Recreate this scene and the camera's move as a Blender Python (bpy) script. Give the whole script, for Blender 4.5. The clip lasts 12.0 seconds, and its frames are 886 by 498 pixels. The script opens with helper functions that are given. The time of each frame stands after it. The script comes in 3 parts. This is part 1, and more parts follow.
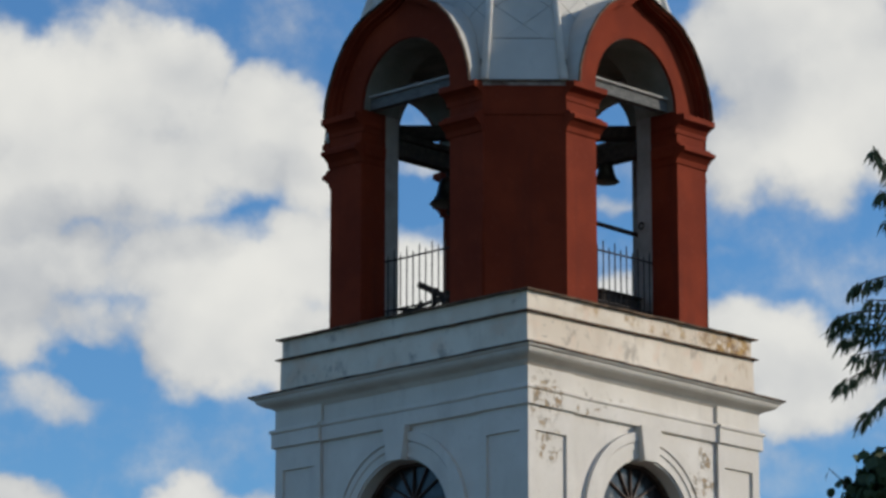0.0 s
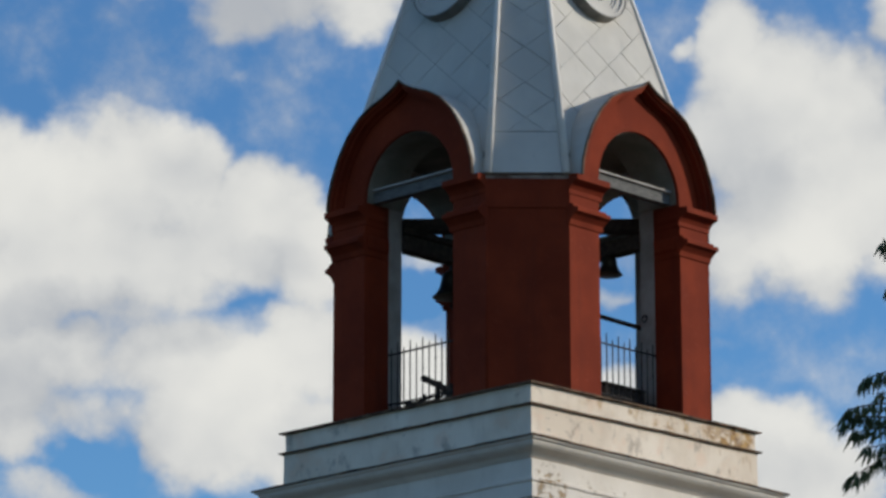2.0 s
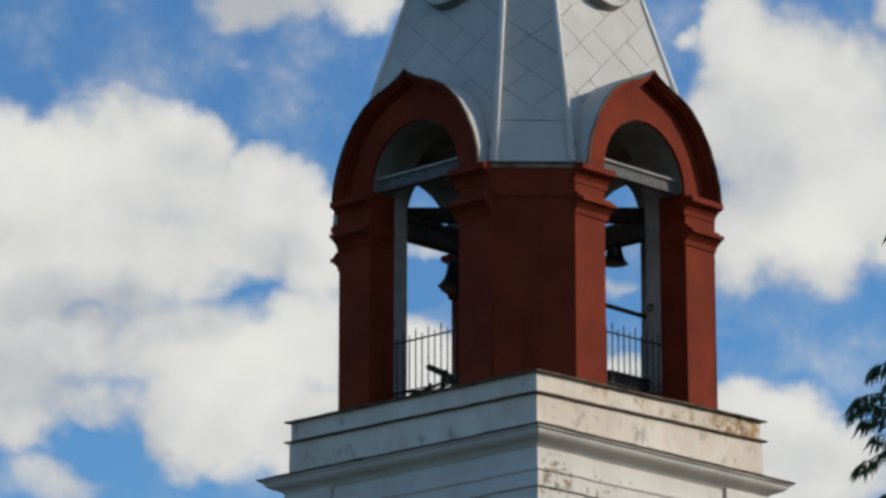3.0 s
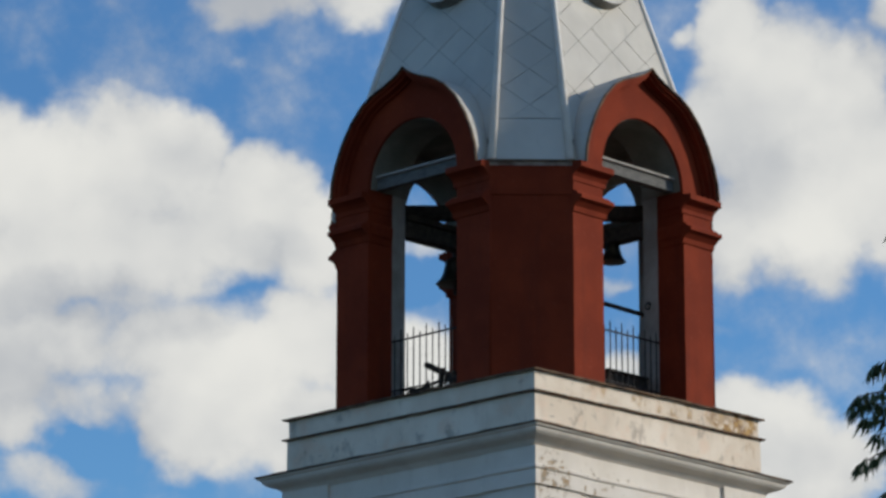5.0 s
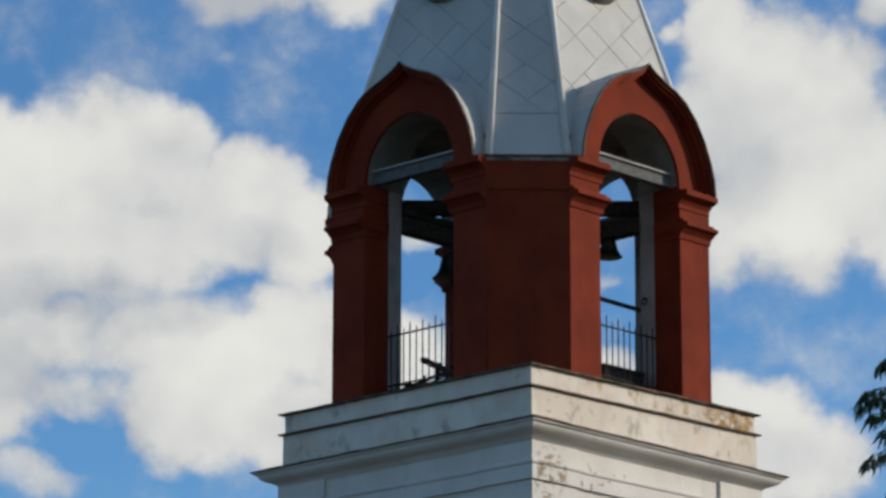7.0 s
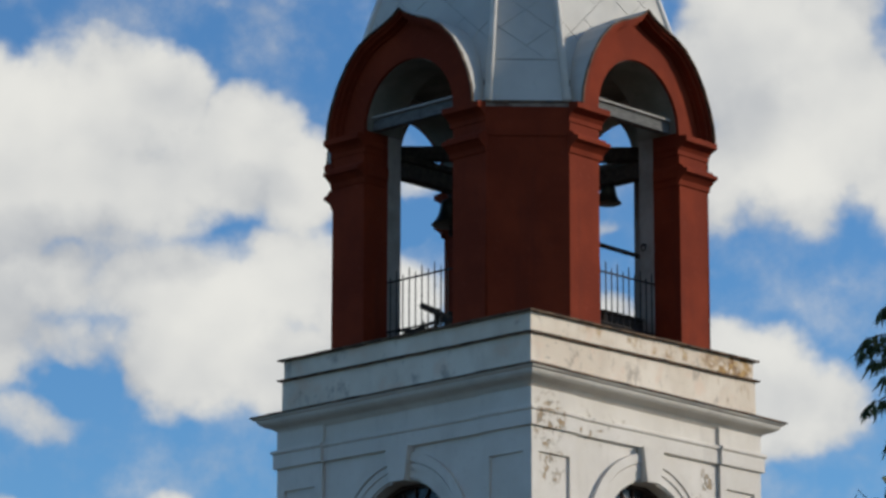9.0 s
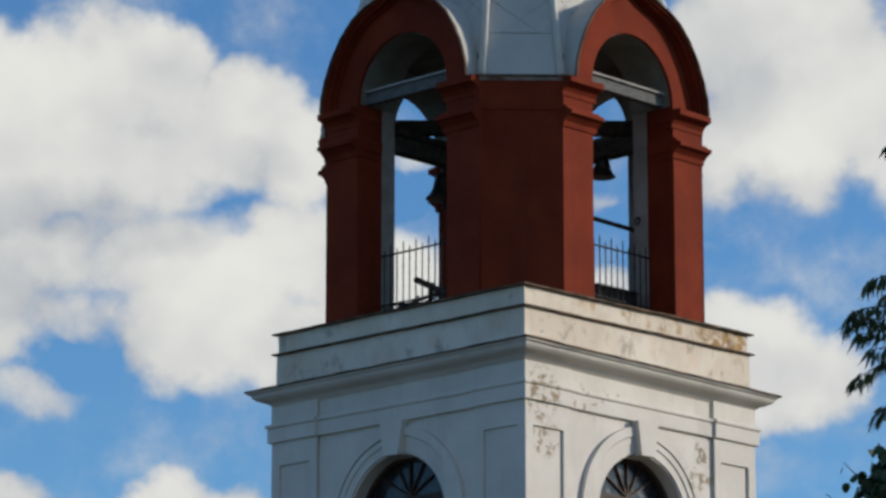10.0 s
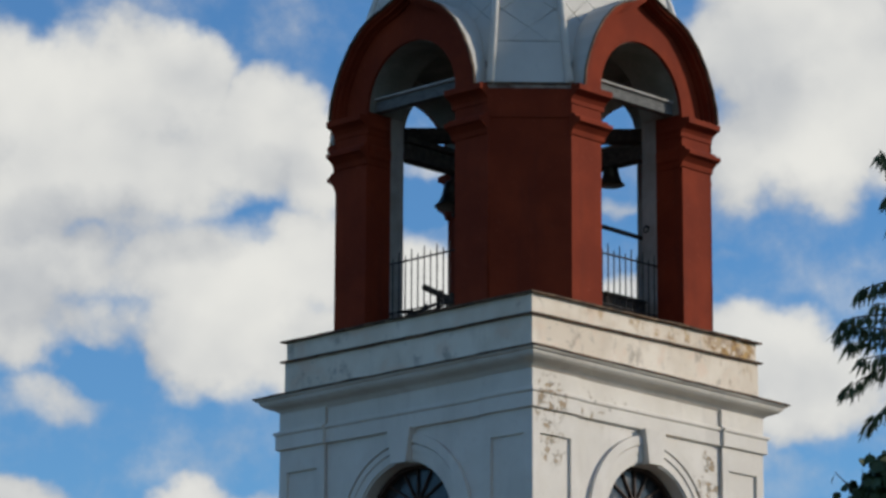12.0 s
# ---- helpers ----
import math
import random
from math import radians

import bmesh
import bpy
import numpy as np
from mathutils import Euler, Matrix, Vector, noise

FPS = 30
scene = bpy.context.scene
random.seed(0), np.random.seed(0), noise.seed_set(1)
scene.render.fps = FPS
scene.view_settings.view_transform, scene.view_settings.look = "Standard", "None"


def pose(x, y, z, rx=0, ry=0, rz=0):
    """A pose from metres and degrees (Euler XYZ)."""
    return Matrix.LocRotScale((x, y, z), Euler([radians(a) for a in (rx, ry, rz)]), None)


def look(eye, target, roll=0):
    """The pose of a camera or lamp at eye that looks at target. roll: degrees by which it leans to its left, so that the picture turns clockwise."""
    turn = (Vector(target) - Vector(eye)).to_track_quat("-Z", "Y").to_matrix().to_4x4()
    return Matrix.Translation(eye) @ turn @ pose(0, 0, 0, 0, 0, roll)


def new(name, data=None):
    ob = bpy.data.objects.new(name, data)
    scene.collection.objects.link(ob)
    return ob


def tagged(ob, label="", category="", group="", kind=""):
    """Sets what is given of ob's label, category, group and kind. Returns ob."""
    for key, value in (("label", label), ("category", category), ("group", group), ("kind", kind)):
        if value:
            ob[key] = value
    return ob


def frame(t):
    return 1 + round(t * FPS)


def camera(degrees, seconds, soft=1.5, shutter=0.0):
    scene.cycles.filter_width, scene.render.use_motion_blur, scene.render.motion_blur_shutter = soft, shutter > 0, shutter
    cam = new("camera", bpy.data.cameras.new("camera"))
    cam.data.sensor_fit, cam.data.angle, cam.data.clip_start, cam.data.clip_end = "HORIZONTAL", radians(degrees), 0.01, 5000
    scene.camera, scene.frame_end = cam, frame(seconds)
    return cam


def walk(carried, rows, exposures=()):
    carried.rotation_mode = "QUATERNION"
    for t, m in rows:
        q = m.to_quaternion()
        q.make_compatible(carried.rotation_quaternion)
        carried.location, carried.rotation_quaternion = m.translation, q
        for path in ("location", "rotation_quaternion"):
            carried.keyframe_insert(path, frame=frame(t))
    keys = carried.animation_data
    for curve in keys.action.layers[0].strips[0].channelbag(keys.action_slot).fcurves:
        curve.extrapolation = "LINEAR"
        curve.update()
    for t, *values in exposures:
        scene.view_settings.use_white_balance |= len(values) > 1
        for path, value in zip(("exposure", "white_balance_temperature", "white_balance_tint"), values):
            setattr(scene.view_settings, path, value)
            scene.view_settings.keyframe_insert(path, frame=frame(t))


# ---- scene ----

# ---------------- camera ----------------
# Held by hand far from the tower: one standpoint, turning and swaying a little. Rows: seconds, heading, rise, lean (degrees), sway to the right (metres).
cam = camera(14.0, 12.0, soft=3.0)
EYE = Vector((38.606, -41.926, 1.6))
TURNS = [
    (0, -43.8441, 13.6377, 0.052, 0),
    (0.3, -43.7386, 14.0012, -0.027, 0),
    (0.5, -43.4727, 14.4551, -0.08, 0),
    (0.7, -43.3318, 15.0784, -0.064, -0.012),
    (0.9, -43.2394, 15.7516, -0.047, -0.024),
    (1, -43.2161, 15.9082, -0.039, -0.03),
    (1.1, -43.2301, 16.2453, -0.045, -0.035),
    (1.2, -43.1534, 16.3748, -0.05, -0.04),
    (1.3, -43.4705, 16.2274, -0.022, -0.047),
    (1.5, -43.7400, 15.8642, 0.035, -0.06),
    (1.7, -43.8680, 15.5182, 0.001, -0.072),
    (2, -43.8982, 15.1185, -0.05, -0.09),
    (2.5, -44.0000, 14.9996, -0.031, -0.11),
    (3, -43.9906, 14.9400, -0.02, -0.12),
    (5, -43.9574, 14.9078, 0.017, -0.16),
    (5.5, -43.9272, 14.8801, 0.009, -0.19),
    (6, -43.8843, 14.8741, 0.011, -0.21),
    (6.5, -43.8842, 14.7643, 0.011, -0.26),
    (7, -43.9014, 14.8262, 0.08, -0.30),
    (7.2, -43.7725, 14.5991, 0.05, -0.31),
    (8.8, -43.9154, 14.0732, 0.11, -0.34),
    (9, -43.8872, 13.9695, 0.12, -0.33),
    (9.5, -43.8702, 13.9329, 0.12, -0.29),
    (9.7, -43.7478, 13.8396, 0.08, -0.27),
    (10, -43.7876, 13.5557, 0.02, -0.23),
    (10.5, -43.7535, 13.5566, 0.05, -0.17),
    (11, -43.8345, 13.7404, 0.02, -0.11),
    (11.4, -43.7848, 13.5882, 0.084, -0.042),
    (11.5, -43.6147, 13.5552, 0.1, -0.03),
    (11.6, -43.5352, 13.2022, 0.13, -0.028),
    (11.7, -43.7478, 13.3907, 0.16, -0.026),
    (11.9, -43.7941, 13.4267, 0.22, -0.022),
    (12, -43.9235, 13.6781, 0.25, -0.02),
]


def heading(yaw, rise):
    a, b = radians(yaw), radians(rise)
    return Vector((math.sin(a) * math.cos(b), math.cos(a) * math.cos(b), math.sin(b)))


SWAY = Vector((0.7358, 0.6772, 0.0))
walk(cam, [(t, look(EYE + SWAY * d, EYE + 57 * heading(y, p), r)) for t, y, p, r, d in TURNS], exposures=[(0, 0.0), (12, 0.0)])

# ---------------- world, sun ----------------
SUN = Vector((0.635, 0.69, 0.32)).normalized()
sun = new("sun", bpy.data.lights.new("sun", "SUN"))
sun.data.energy, sun.data.angle, sun.data.color = 3.4, radians(3.0), (1.0, 0.91, 0.785)
sun.matrix_world = look((0, 0, 60), Vector((0, 0, 60)) - SUN)

# Cumulus heads: degrees to the right and up of the bearing below, half width, half height, weight.
HEADS_WEST = [
    (-6.5, 1.22, 1.8, 1.48, 1), (-4.97, 1.22, 1.71, 1.48, 1), (-4.03, 1.31, 1.06, 1.26, 1), (-2.73, 0.86, 1.17, 1.03, 1),
    (-1.97, 0.14, 0.99, 1.17, 1), (-3.27, 0.37, 1.35, 1.08, 1), (-5.69, 0.19, 2.33, 1.17, 1), (-6.68, -0.35, 1.62, 1.08, 0.9),
    (-4.34, 0.01, 1.62, 0.9, 1),
]
HEADS_LOW_WEST = [
    (-3.27, -2.15, 1.93, 1.66, 1), (-2.01, -1.43, 1.35, 1.17, 1), (-3.9, -2.86, 1.08, 0.94, 1), (-2.01, -2.86, 1.44, 1.03, 1),
    (-0.75, -1.88, 1.35, 1.17, 1), (-4.34, -1.34, 1.44, 0.99, 0.9), (-6.75, -1.79, 1.2, 1.2, 0.9), (-5.78, -1.4, 1.44, 0.9, 0.8),
    (-6.77, -2.64, 1.1, 0.75, 0.8), (-5.7, -2.25, 1.2, 0.6, 0.65), (-4.6, -0.7, 1.5, 0.6, 0.55), (-6.32, -3.6, 1.35, 0.5, 0.5), (-6.86, -5.42, 1.12, 0.72, 1), (-3.72, -5.42, 1.12, 0.76, 1),
    (-2.91, -5.51, 1.08, 0.67, 0.9),
]
HEADS_HIGH = [
    (-5.96, 5.48, 1.35, 0.99, 1), (-4.34, 5.04, 1.71, 1.03, 1), (-2.73, 4.95, 1.89, 1.26, 1), (-3.13, 4.09, 0.85, 0.58, 0.7),
    (-1.07, 4.18, 0.9, 0.9, 0.9), (-2.01, 4.5, 1.44, 0.81, 1), (-0.75, 5.75, 1.62, 1.08, 1), (-4.34, 6.92, 4.67, 1.53, 1),
    (4.18, 5.26, 0.63, 0.45, 0.55), (-3.18, 3.07, 0.36, 0.16, 0.25), (-2.24, 3.15, 0.27, 0.18, 0.2), (-6.77, 3.42, 0.72, 0.36, 0.22),
]
HEADS_EAST = [
    (4.63, 3.42, 0.7, 1.12, 1), (5.39, 2.61, 1.48, 1.66, 1), (6.25, 2.39, 1.35, 1.53, 1), (4.9, 1.85, 1.17, 1.35, 1),
    (5.71, 0.91, 1.8, 1.53, 1), (6.83, 1.18, 1.48, 1.8, 1), (4.63, 0.37, 1.03, 0.94, 0.9), (6.34, 0.01, 1.03, 0.85, 0.8),
    (3.99, 3.46, 0.36, 0.29, 0.6), (7.68, 4.32, 0.99, 1.03, 1), (7.24, 3.78, 0.45, 0.54, 0.6),
    (7.95, 1, 1.35, 1.71, 1), (7.41, 0.19, 1.17, 1.03, 0.8),
]
HEADS_LOW_EAST = [
    (4.72, -2.73, 1.21, 0.9, 1), (5.53, -2.91, 1.3, 0.99, 1), (6.29, -3.27, 0.9, 0.94, 0.9), (5.35, -3.67, 1.44, 0.72, 0.9),
    (3.55, -2.5, 1.35, 0.81, 0.9), (2.79, -2.1, 0.72, 0.49, 0.8), (2.66, -0.66, 0.45, 0.25, 0.5), (4.36, -1.18, 0.45, 0.2, 0.3),
    (-0.31, 0.14, 0.63, 0.31, 0.45), (5.08, -4.39, 0.81, 0.4, 0.3),
]
# Blue holes in the cloud, and its grey undersides.
HOLES = [
    (-2.95, -0.5, 0.9, 0.3, 0.15), (-5.6, -3.05, 0.9, 0.5, 0.5), (-6.05, -0.84, 0.99, 0.4, 0.1), (-4.12, -1.25, 0.67, 0.31, 0.3), (-6.55, 2.48, 0.45, 0.45, 0.25), (-0.31, -0.35, 0.72, 0.49, 0.6), (6.83, -0.26, 0.63, 0.49, 0.4),
]
UNDERSIDES = [
    (-5.87, -0.71, 1.71, 0.67, 0.6), (-4.08, -1.11, 0.99, 0.49, 0.4), (-2.64, 0.14, 1.17, 0.58, 0.45), (-6.5, -1.88, 1.17, 0.99, 0.55),
    (5.17, 1, 1.26, 0.85, 0.5), (5.98, -0.31, 1.53, 0.58, 0.55), (-3, 4.05, 2.33, 0.58, 0.55), (5.71, -3.22, 1.44, 0.63, 0.45),
    (-4.08, 1.62, 0.99, 0.63, 0.3), (-4.88, -2.86, 0.81, 0.72, 0.3), (-2.01, -2.86, 1.08, 0.81, 0.35), (7.06, 3.42, 0.63, 0.81, 0.45),
]
FORE = heading(-43.884, 14.874)
SIDE = FORE.cross(Vector((0, 0, 1))).normalized()
OVER = SIDE.cross(FORE)

world = bpy.data.worlds.new("sky")
scene.world = world
world.use_nodes = True
W = world.node_tree
W.nodes.clear()


def wmath(op, a, b=None, clamp=False):
    n = W.nodes.new("ShaderNodeMath")
    n.operation, n.use_clamp = op, clamp
    for k, v in enumerate((a, b)):
        if v is None:
            continue
        if isinstance(v, (int, float)):
            n.inputs[k].default_value = v
        else:
            W.links.new(v, n.inputs[k])
    return n.outputs[0]


def wdot(vec, d):
    n = W.nodes.new("ShaderNodeVectorMath")
    n.operation = "DOT_PRODUCT"
    W.links.new(vec, n.inputs[0])
    n.inputs[1].default_value = d
    return n.outputs["Value"]


def wnoise(vec, scale, detail, rough=0.5, offset=0.0):
    n = W.nodes.new("ShaderNodeTexNoise")
    n.noise_dimensions = "4D"
    n.inputs["W"].default_value = offset
    n.inputs["Scale"].default_value, n.inputs["Detail"].default_value = scale, detail
    n.inputs["Roughness"].default_value = rough
    W.links.new(vec, n.inputs["Vector"])
    return n.outputs["Fac"]


def wrange(v, a, b, c=0.0, d=1.0, kind="SMOOTHSTEP"):
    n = W.nodes.new("ShaderNodeMapRange")
    n.interpolation_type = kind
    W.links.new(v, n.inputs[0])
    for k, x in zip(range(1, 5), (a, b, c, d)):
        n.inputs[k].default_value = x
    return n.outputs[0]


ray = W.nodes.new("ShaderNodeTexCoord").outputs["Generated"]
ahead = wdot(ray, FORE)
safe = wmath("MAXIMUM", ahead, 0.05)
deg = 57.2958
across = wmath("MULTIPLY", wmath("DIVIDE", wdot(ray, SIDE), safe), deg)
upward = wmath("MULTIPLY", wmath("DIVIDE", wdot(ray, OVER), safe), deg)
warp_a = wmath("SUBTRACT", wnoise(ray, 34, 4, 0.6, 1.0), 0.5)
warp_b = wmath("SUBTRACT", wnoise(ray, 34, 4, 0.6, 7.0), 0.5)
px = wmath("ADD", across, wmath("MULTIPLY", warp_a, 1.5))
py = wmath("ADD", upward, wmath("MULTIPLY", warp_b, 1.3))


def head(spot):
    """A rounded cloud head: its weight in the middle, nothing from its rim outwards."""
    x, y, a, b, w = spot
    u = wmath("MULTIPLY", wmath("SUBTRACT", px, x), 1 / a)
    v = wmath("MULTIPLY", wmath("SUBTRACT", py, y), 1 / b)
    d = wmath("ADD", wmath("MULTIPLY", u, u), wmath("MULTIPLY", v, v))
    return wmath("MULTIPLY", wmath("SUBTRACT", 1.0, d, clamp=True), w)


def heaped(spots):
    total = None
    for spot in spots:
        if total is None:
            total = head(spot)
        else:
            n = W.nodes.new("ShaderNodeMath")
            n.operation = "SMOOTH_MAX"
            W.links.new(total, n.inputs[0])
            W.links.new(head(spot), n.inputs[1])
            n.inputs[2].default_value = 0.2
            total = n.outputs[0]
    return total


heads = heaped(HEADS_WEST + HEADS_LOW_WEST + HEADS_HIGH + HEADS_EAST + HEADS_LOW_EAST)
fine = wmath("SUBTRACT", wnoise(ray, 48, 7, 0.58, 3.0), 0.5)
near_view = wmath("ADD", wmath("SUBTRACT", wmath("MULTIPLY", heads, 1.25), heaped(HOLES)), wmath("MULTIPLY", fine, 1.15))
# Beyond the view, extra cloud is added towards +x -y to light those walls.
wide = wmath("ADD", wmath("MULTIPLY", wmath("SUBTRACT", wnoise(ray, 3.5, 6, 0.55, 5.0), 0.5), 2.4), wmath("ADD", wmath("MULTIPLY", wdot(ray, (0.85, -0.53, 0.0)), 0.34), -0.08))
inside = wrange(ahead, 0.965, 0.985)
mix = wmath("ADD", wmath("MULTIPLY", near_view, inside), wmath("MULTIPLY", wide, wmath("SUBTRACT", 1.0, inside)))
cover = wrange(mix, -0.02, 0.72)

sky = W.nodes.new("ShaderNodeTexSky")
sky.sky_type, sky.sun_disc = "NISHITA", False
sky.sun_elevation, sky.sun_rotation = math.asin(SUN.z), math.atan2(SUN.x, SUN.y)
sky.air_density, sky.dust_density, sky.ozone_density = 1.0, 0.3, 3.0
tint = W.nodes.new("ShaderNodeMix")
tint.data_type, tint.blend_type = "RGBA", "MULTIPLY"
tint.inputs["Factor"].default_value = 1.0
W.links.new(sky.outputs[0], tint.inputs["A"])
tint.inputs["B"].default_value = (0.505, 0.775, 1.0, 1)
blue = W.nodes.new("ShaderNodeBackground")
W.links.new(tint.outputs["Result"], blue.inputs["Color"])
blue.inputs["Strength"].default_value = 0.14
grey = wmath("MULTIPLY", heaped(UNDERSIDES), inside)
body_light = wrange(wmath("SUBTRACT", wmath("ADD", wmath("ADD", wmath("MULTIPLY", wmath("MINIMUM", mix, 0.9), 0.45), wmath("MULTIPLY", fine, 0.35)), wmath("MULTIPLY", wmath("SUBTRACT", wnoise(ray, 20, 3, 0.5, 11.0), 0.5), 1.6)), wmath("MULTIPLY", grey, 0.7)), -0.35, 0.72, 0.0, 1.0)
ramp = W.nodes.new("ShaderNodeValToRGB")
ramp.color_ramp.elements[0].color, ramp.color_ramp.elements[1].color = (0.44, 0.465, 0.50, 1), (0.80, 0.795, 0.755, 1)
W.links.new(body_light, ramp.inputs[0])
white = W.nodes.new("ShaderNodeBackground")
W.links.new(ramp.outputs[0], white.inputs["Color"])
white.inputs["Strength"].default_value = 1.0
both = W.nodes.new("ShaderNodeMixShader")
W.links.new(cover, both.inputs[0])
W.links.new(blue.outputs[0], both.inputs[1])
W.links.new(white.outputs[0], both.inputs[2])
W.links.new(both.outputs[0], W.nodes.new("ShaderNodeOutputWorld").inputs[0])

# ---------------- materials ----------------


class Mat:
    """A small builder round one node material."""

    def __init__(self, name, rough=0.8, metal=0.0):
        self.m = bpy.data.materials.new(name)
        self.m.use_nodes = True
        self.t = self.m.node_tree
        self.b = self.t.nodes["Principled BSDF"]
        self.b.inputs["Roughness"].default_value, self.b.inputs["Metallic"].default_value = rough, metal
        self.b.inputs["Specular IOR Level"].default_value = 0.12 if rough > 0.7 else 0.35
        self.pos = self.t.nodes.new("ShaderNodeNewGeometry").outputs["Position"]

    def link(self, v, sock):
        if isinstance(v, (int, float)):
            sock.default_value = v
        elif isinstance(v, tuple):
            sock.default_value = (*v, 1) if len(v) == 3 else v
        else:
            self.t.links.new(v, sock)

    def noise(self, scale, detail=4, rough=0.55, stretch=None):
        n = self.t.nodes.new("ShaderNodeTexNoise")
        n.inputs["Scale"].default_value, n.inputs["Detail"].default_value, n.inputs["Roughness"].default_value = scale, detail, rough
        src = self.pos
        if stretch:
            mp = self.t.nodes.new("ShaderNodeMapping")
            mp.inputs["Scale"].default_value = stretch
            self.t.links.new(src, mp.inputs[0])
            src = mp.outputs[0]
        self.t.links.new(src, n.inputs["Vector"])
        return n.outputs["Fac"]

    def rng(self, v, a, b, c=0.0, d=1.0):
        n = self.t.nodes.new("ShaderNodeMapRange")
        n.interpolation_type = "SMOOTHSTEP"
        self.link(v, n.inputs[0])
        for k, x in zip(range(1, 5), (a, b, c, d)):
            n.inputs[k].default_value = x
        return n.outputs[0]

    def math(self, op, a, b=0.0):
        n = self.t.nodes.new("ShaderNodeMath")
        n.operation = op
        self.link(a, n.inputs[0])
        self.link(b, n.inputs[1])
        return n.outputs[0]

    def near(self, centre, size):
        """1 at a place, falling to 0 over an ellipsoid of the given half sizes."""
        mp = self.t.nodes.new("ShaderNodeVectorMath")
        mp.operation = "SUBTRACT"
        self.t.links.new(self.pos, mp.inputs[0])
        mp.inputs[1].default_value = centre
        dv = self.t.nodes.new("ShaderNodeVectorMath")
        dv.operation = "DIVIDE"
        self.t.links.new(mp.outputs[0], dv.inputs[0])
        dv.inputs[1].default_value = size
        ln = self.t.nodes.new("ShaderNodeVectorMath")
        ln.operation = "LENGTH"
        self.t.links.new(dv.outputs[0], ln.inputs[0])
        return self.rng(ln.outputs["Value"], 1.0, 0.0, 0.0, 1.0)

    def axis(self, k):
        n = self.t.nodes.new("ShaderNodeSeparateXYZ")
        self.t.links.new(self.pos, n.inputs[0])
        return n.outputs[k]

    def mix(self, f, a, b):
        n = self.t.nodes.new("ShaderNodeMix")
        n.data_type = "RGBA"
        self.link(f, n.inputs["Factor"])
        self.link(a, n.inputs["A"])
        self.link(b, n.inputs["B"])
        return n.outputs["Result"]

    def random(self):
        return self.t.nodes.new("ShaderNodeObjectInfo").outputs["Random"]

    def island(self):
        return self.t.nodes.new("ShaderNodeNewGeometry").outputs["Random Per Island"]

    def colour(self, v):
        self.link(v, self.b.inputs["Base Color"])
        return self

    def rough(self, v):
        self.link(v, self.b.inputs["Roughness"])
        return self

    def bump(self, v, strength=0.3, distance=0.01):
        n = self.t.nodes.new("ShaderNodeBump")
        n.inputs["Strength"].default_value, n.inputs["Distance"].default_value = strength, distance
        self.link(v, n.inputs["Height"])
        self.t.links.new(n.outputs[0], self.b.inputs["Normal"])
        return self


Z0 = 13.9  # height of the parapet's top edge over the ground


def white_plaster():
    m = Mat("whitewashed_plaster", 0.9)
    base = m.mix(m.rng(m.noise(1.1, 5), 0.35, 0.7), (0.63, 0.575, 0.505), (0.70, 0.645, 0.575))
    streak = m.rng(m.noise(2.4, 5, 0.6, (1, 1, 0.18)), 0.5, 0.75, 0, 0.5)
    base = m.mix(streak, base, (0.50, 0.45, 0.40))
    base = m.mix(m.rng(m.noise(14, 6, 0.7), 0.56, 0.68, 0, 0.45), base, (0.55, 0.48, 0.41))
    south = m.rng(m.axis(1), -2.70, -2.66)
    flake = m.noise(6.5, 8, 0.75)
    spot = m.math("MULTIPLY", m.rng(flake, 0.515, 0.535), m.rng(m.near((2.75, -2.40, Z0 - 1.66), (0.6, 0.55, 0.62)), 0.12, 0.35))
    spot = m.math("MULTIPLY", m.math("MAXIMUM", spot, m.math("MULTIPLY", m.rng(flake, 0.525, 0.545), m.rng(m.near((2.75, -2.25, Z0 - 2.35), (0.6, 0.45, 0.42)), 0.15, 0.4))), south)
    spot2 = m.math("MULTIPLY", m.rng(m.noise(5.0, 8, 0.7), 0.53, 0.56), m.rng(m.near((2.7, 1.35, Z0 - 2.35), (0.5, 0.55, 0.7)), 0.15, 0.45))
    spot3 = m.math("MULTIPLY", m.rng(m.noise(6.0, 8, 0.7), 0.59, 0.62), m.rng(m.near((2.7, -1.1, Z0 - 1.6), (0.5, 1.2, 0.4)), 0.0, 0.5))
    worn = m.math("MAXIMUM", m.math("MAXIMUM", spot, spot2), spot3)
    old = m.mix(m.rng(m.noise(11, 3), 0.4, 0.6), (0.29, 0.25, 0.20), (0.35, 0.245, 0.145))
    c = m.mix(worn, base, old)
    h = m.math("ADD", m.math("MULTIPLY", m.noise(60, 4), 0.25), m.math("MULTIPLY", worn, -0.9))
    return m.colour(c).bump(h, 0.35, 0.012).m


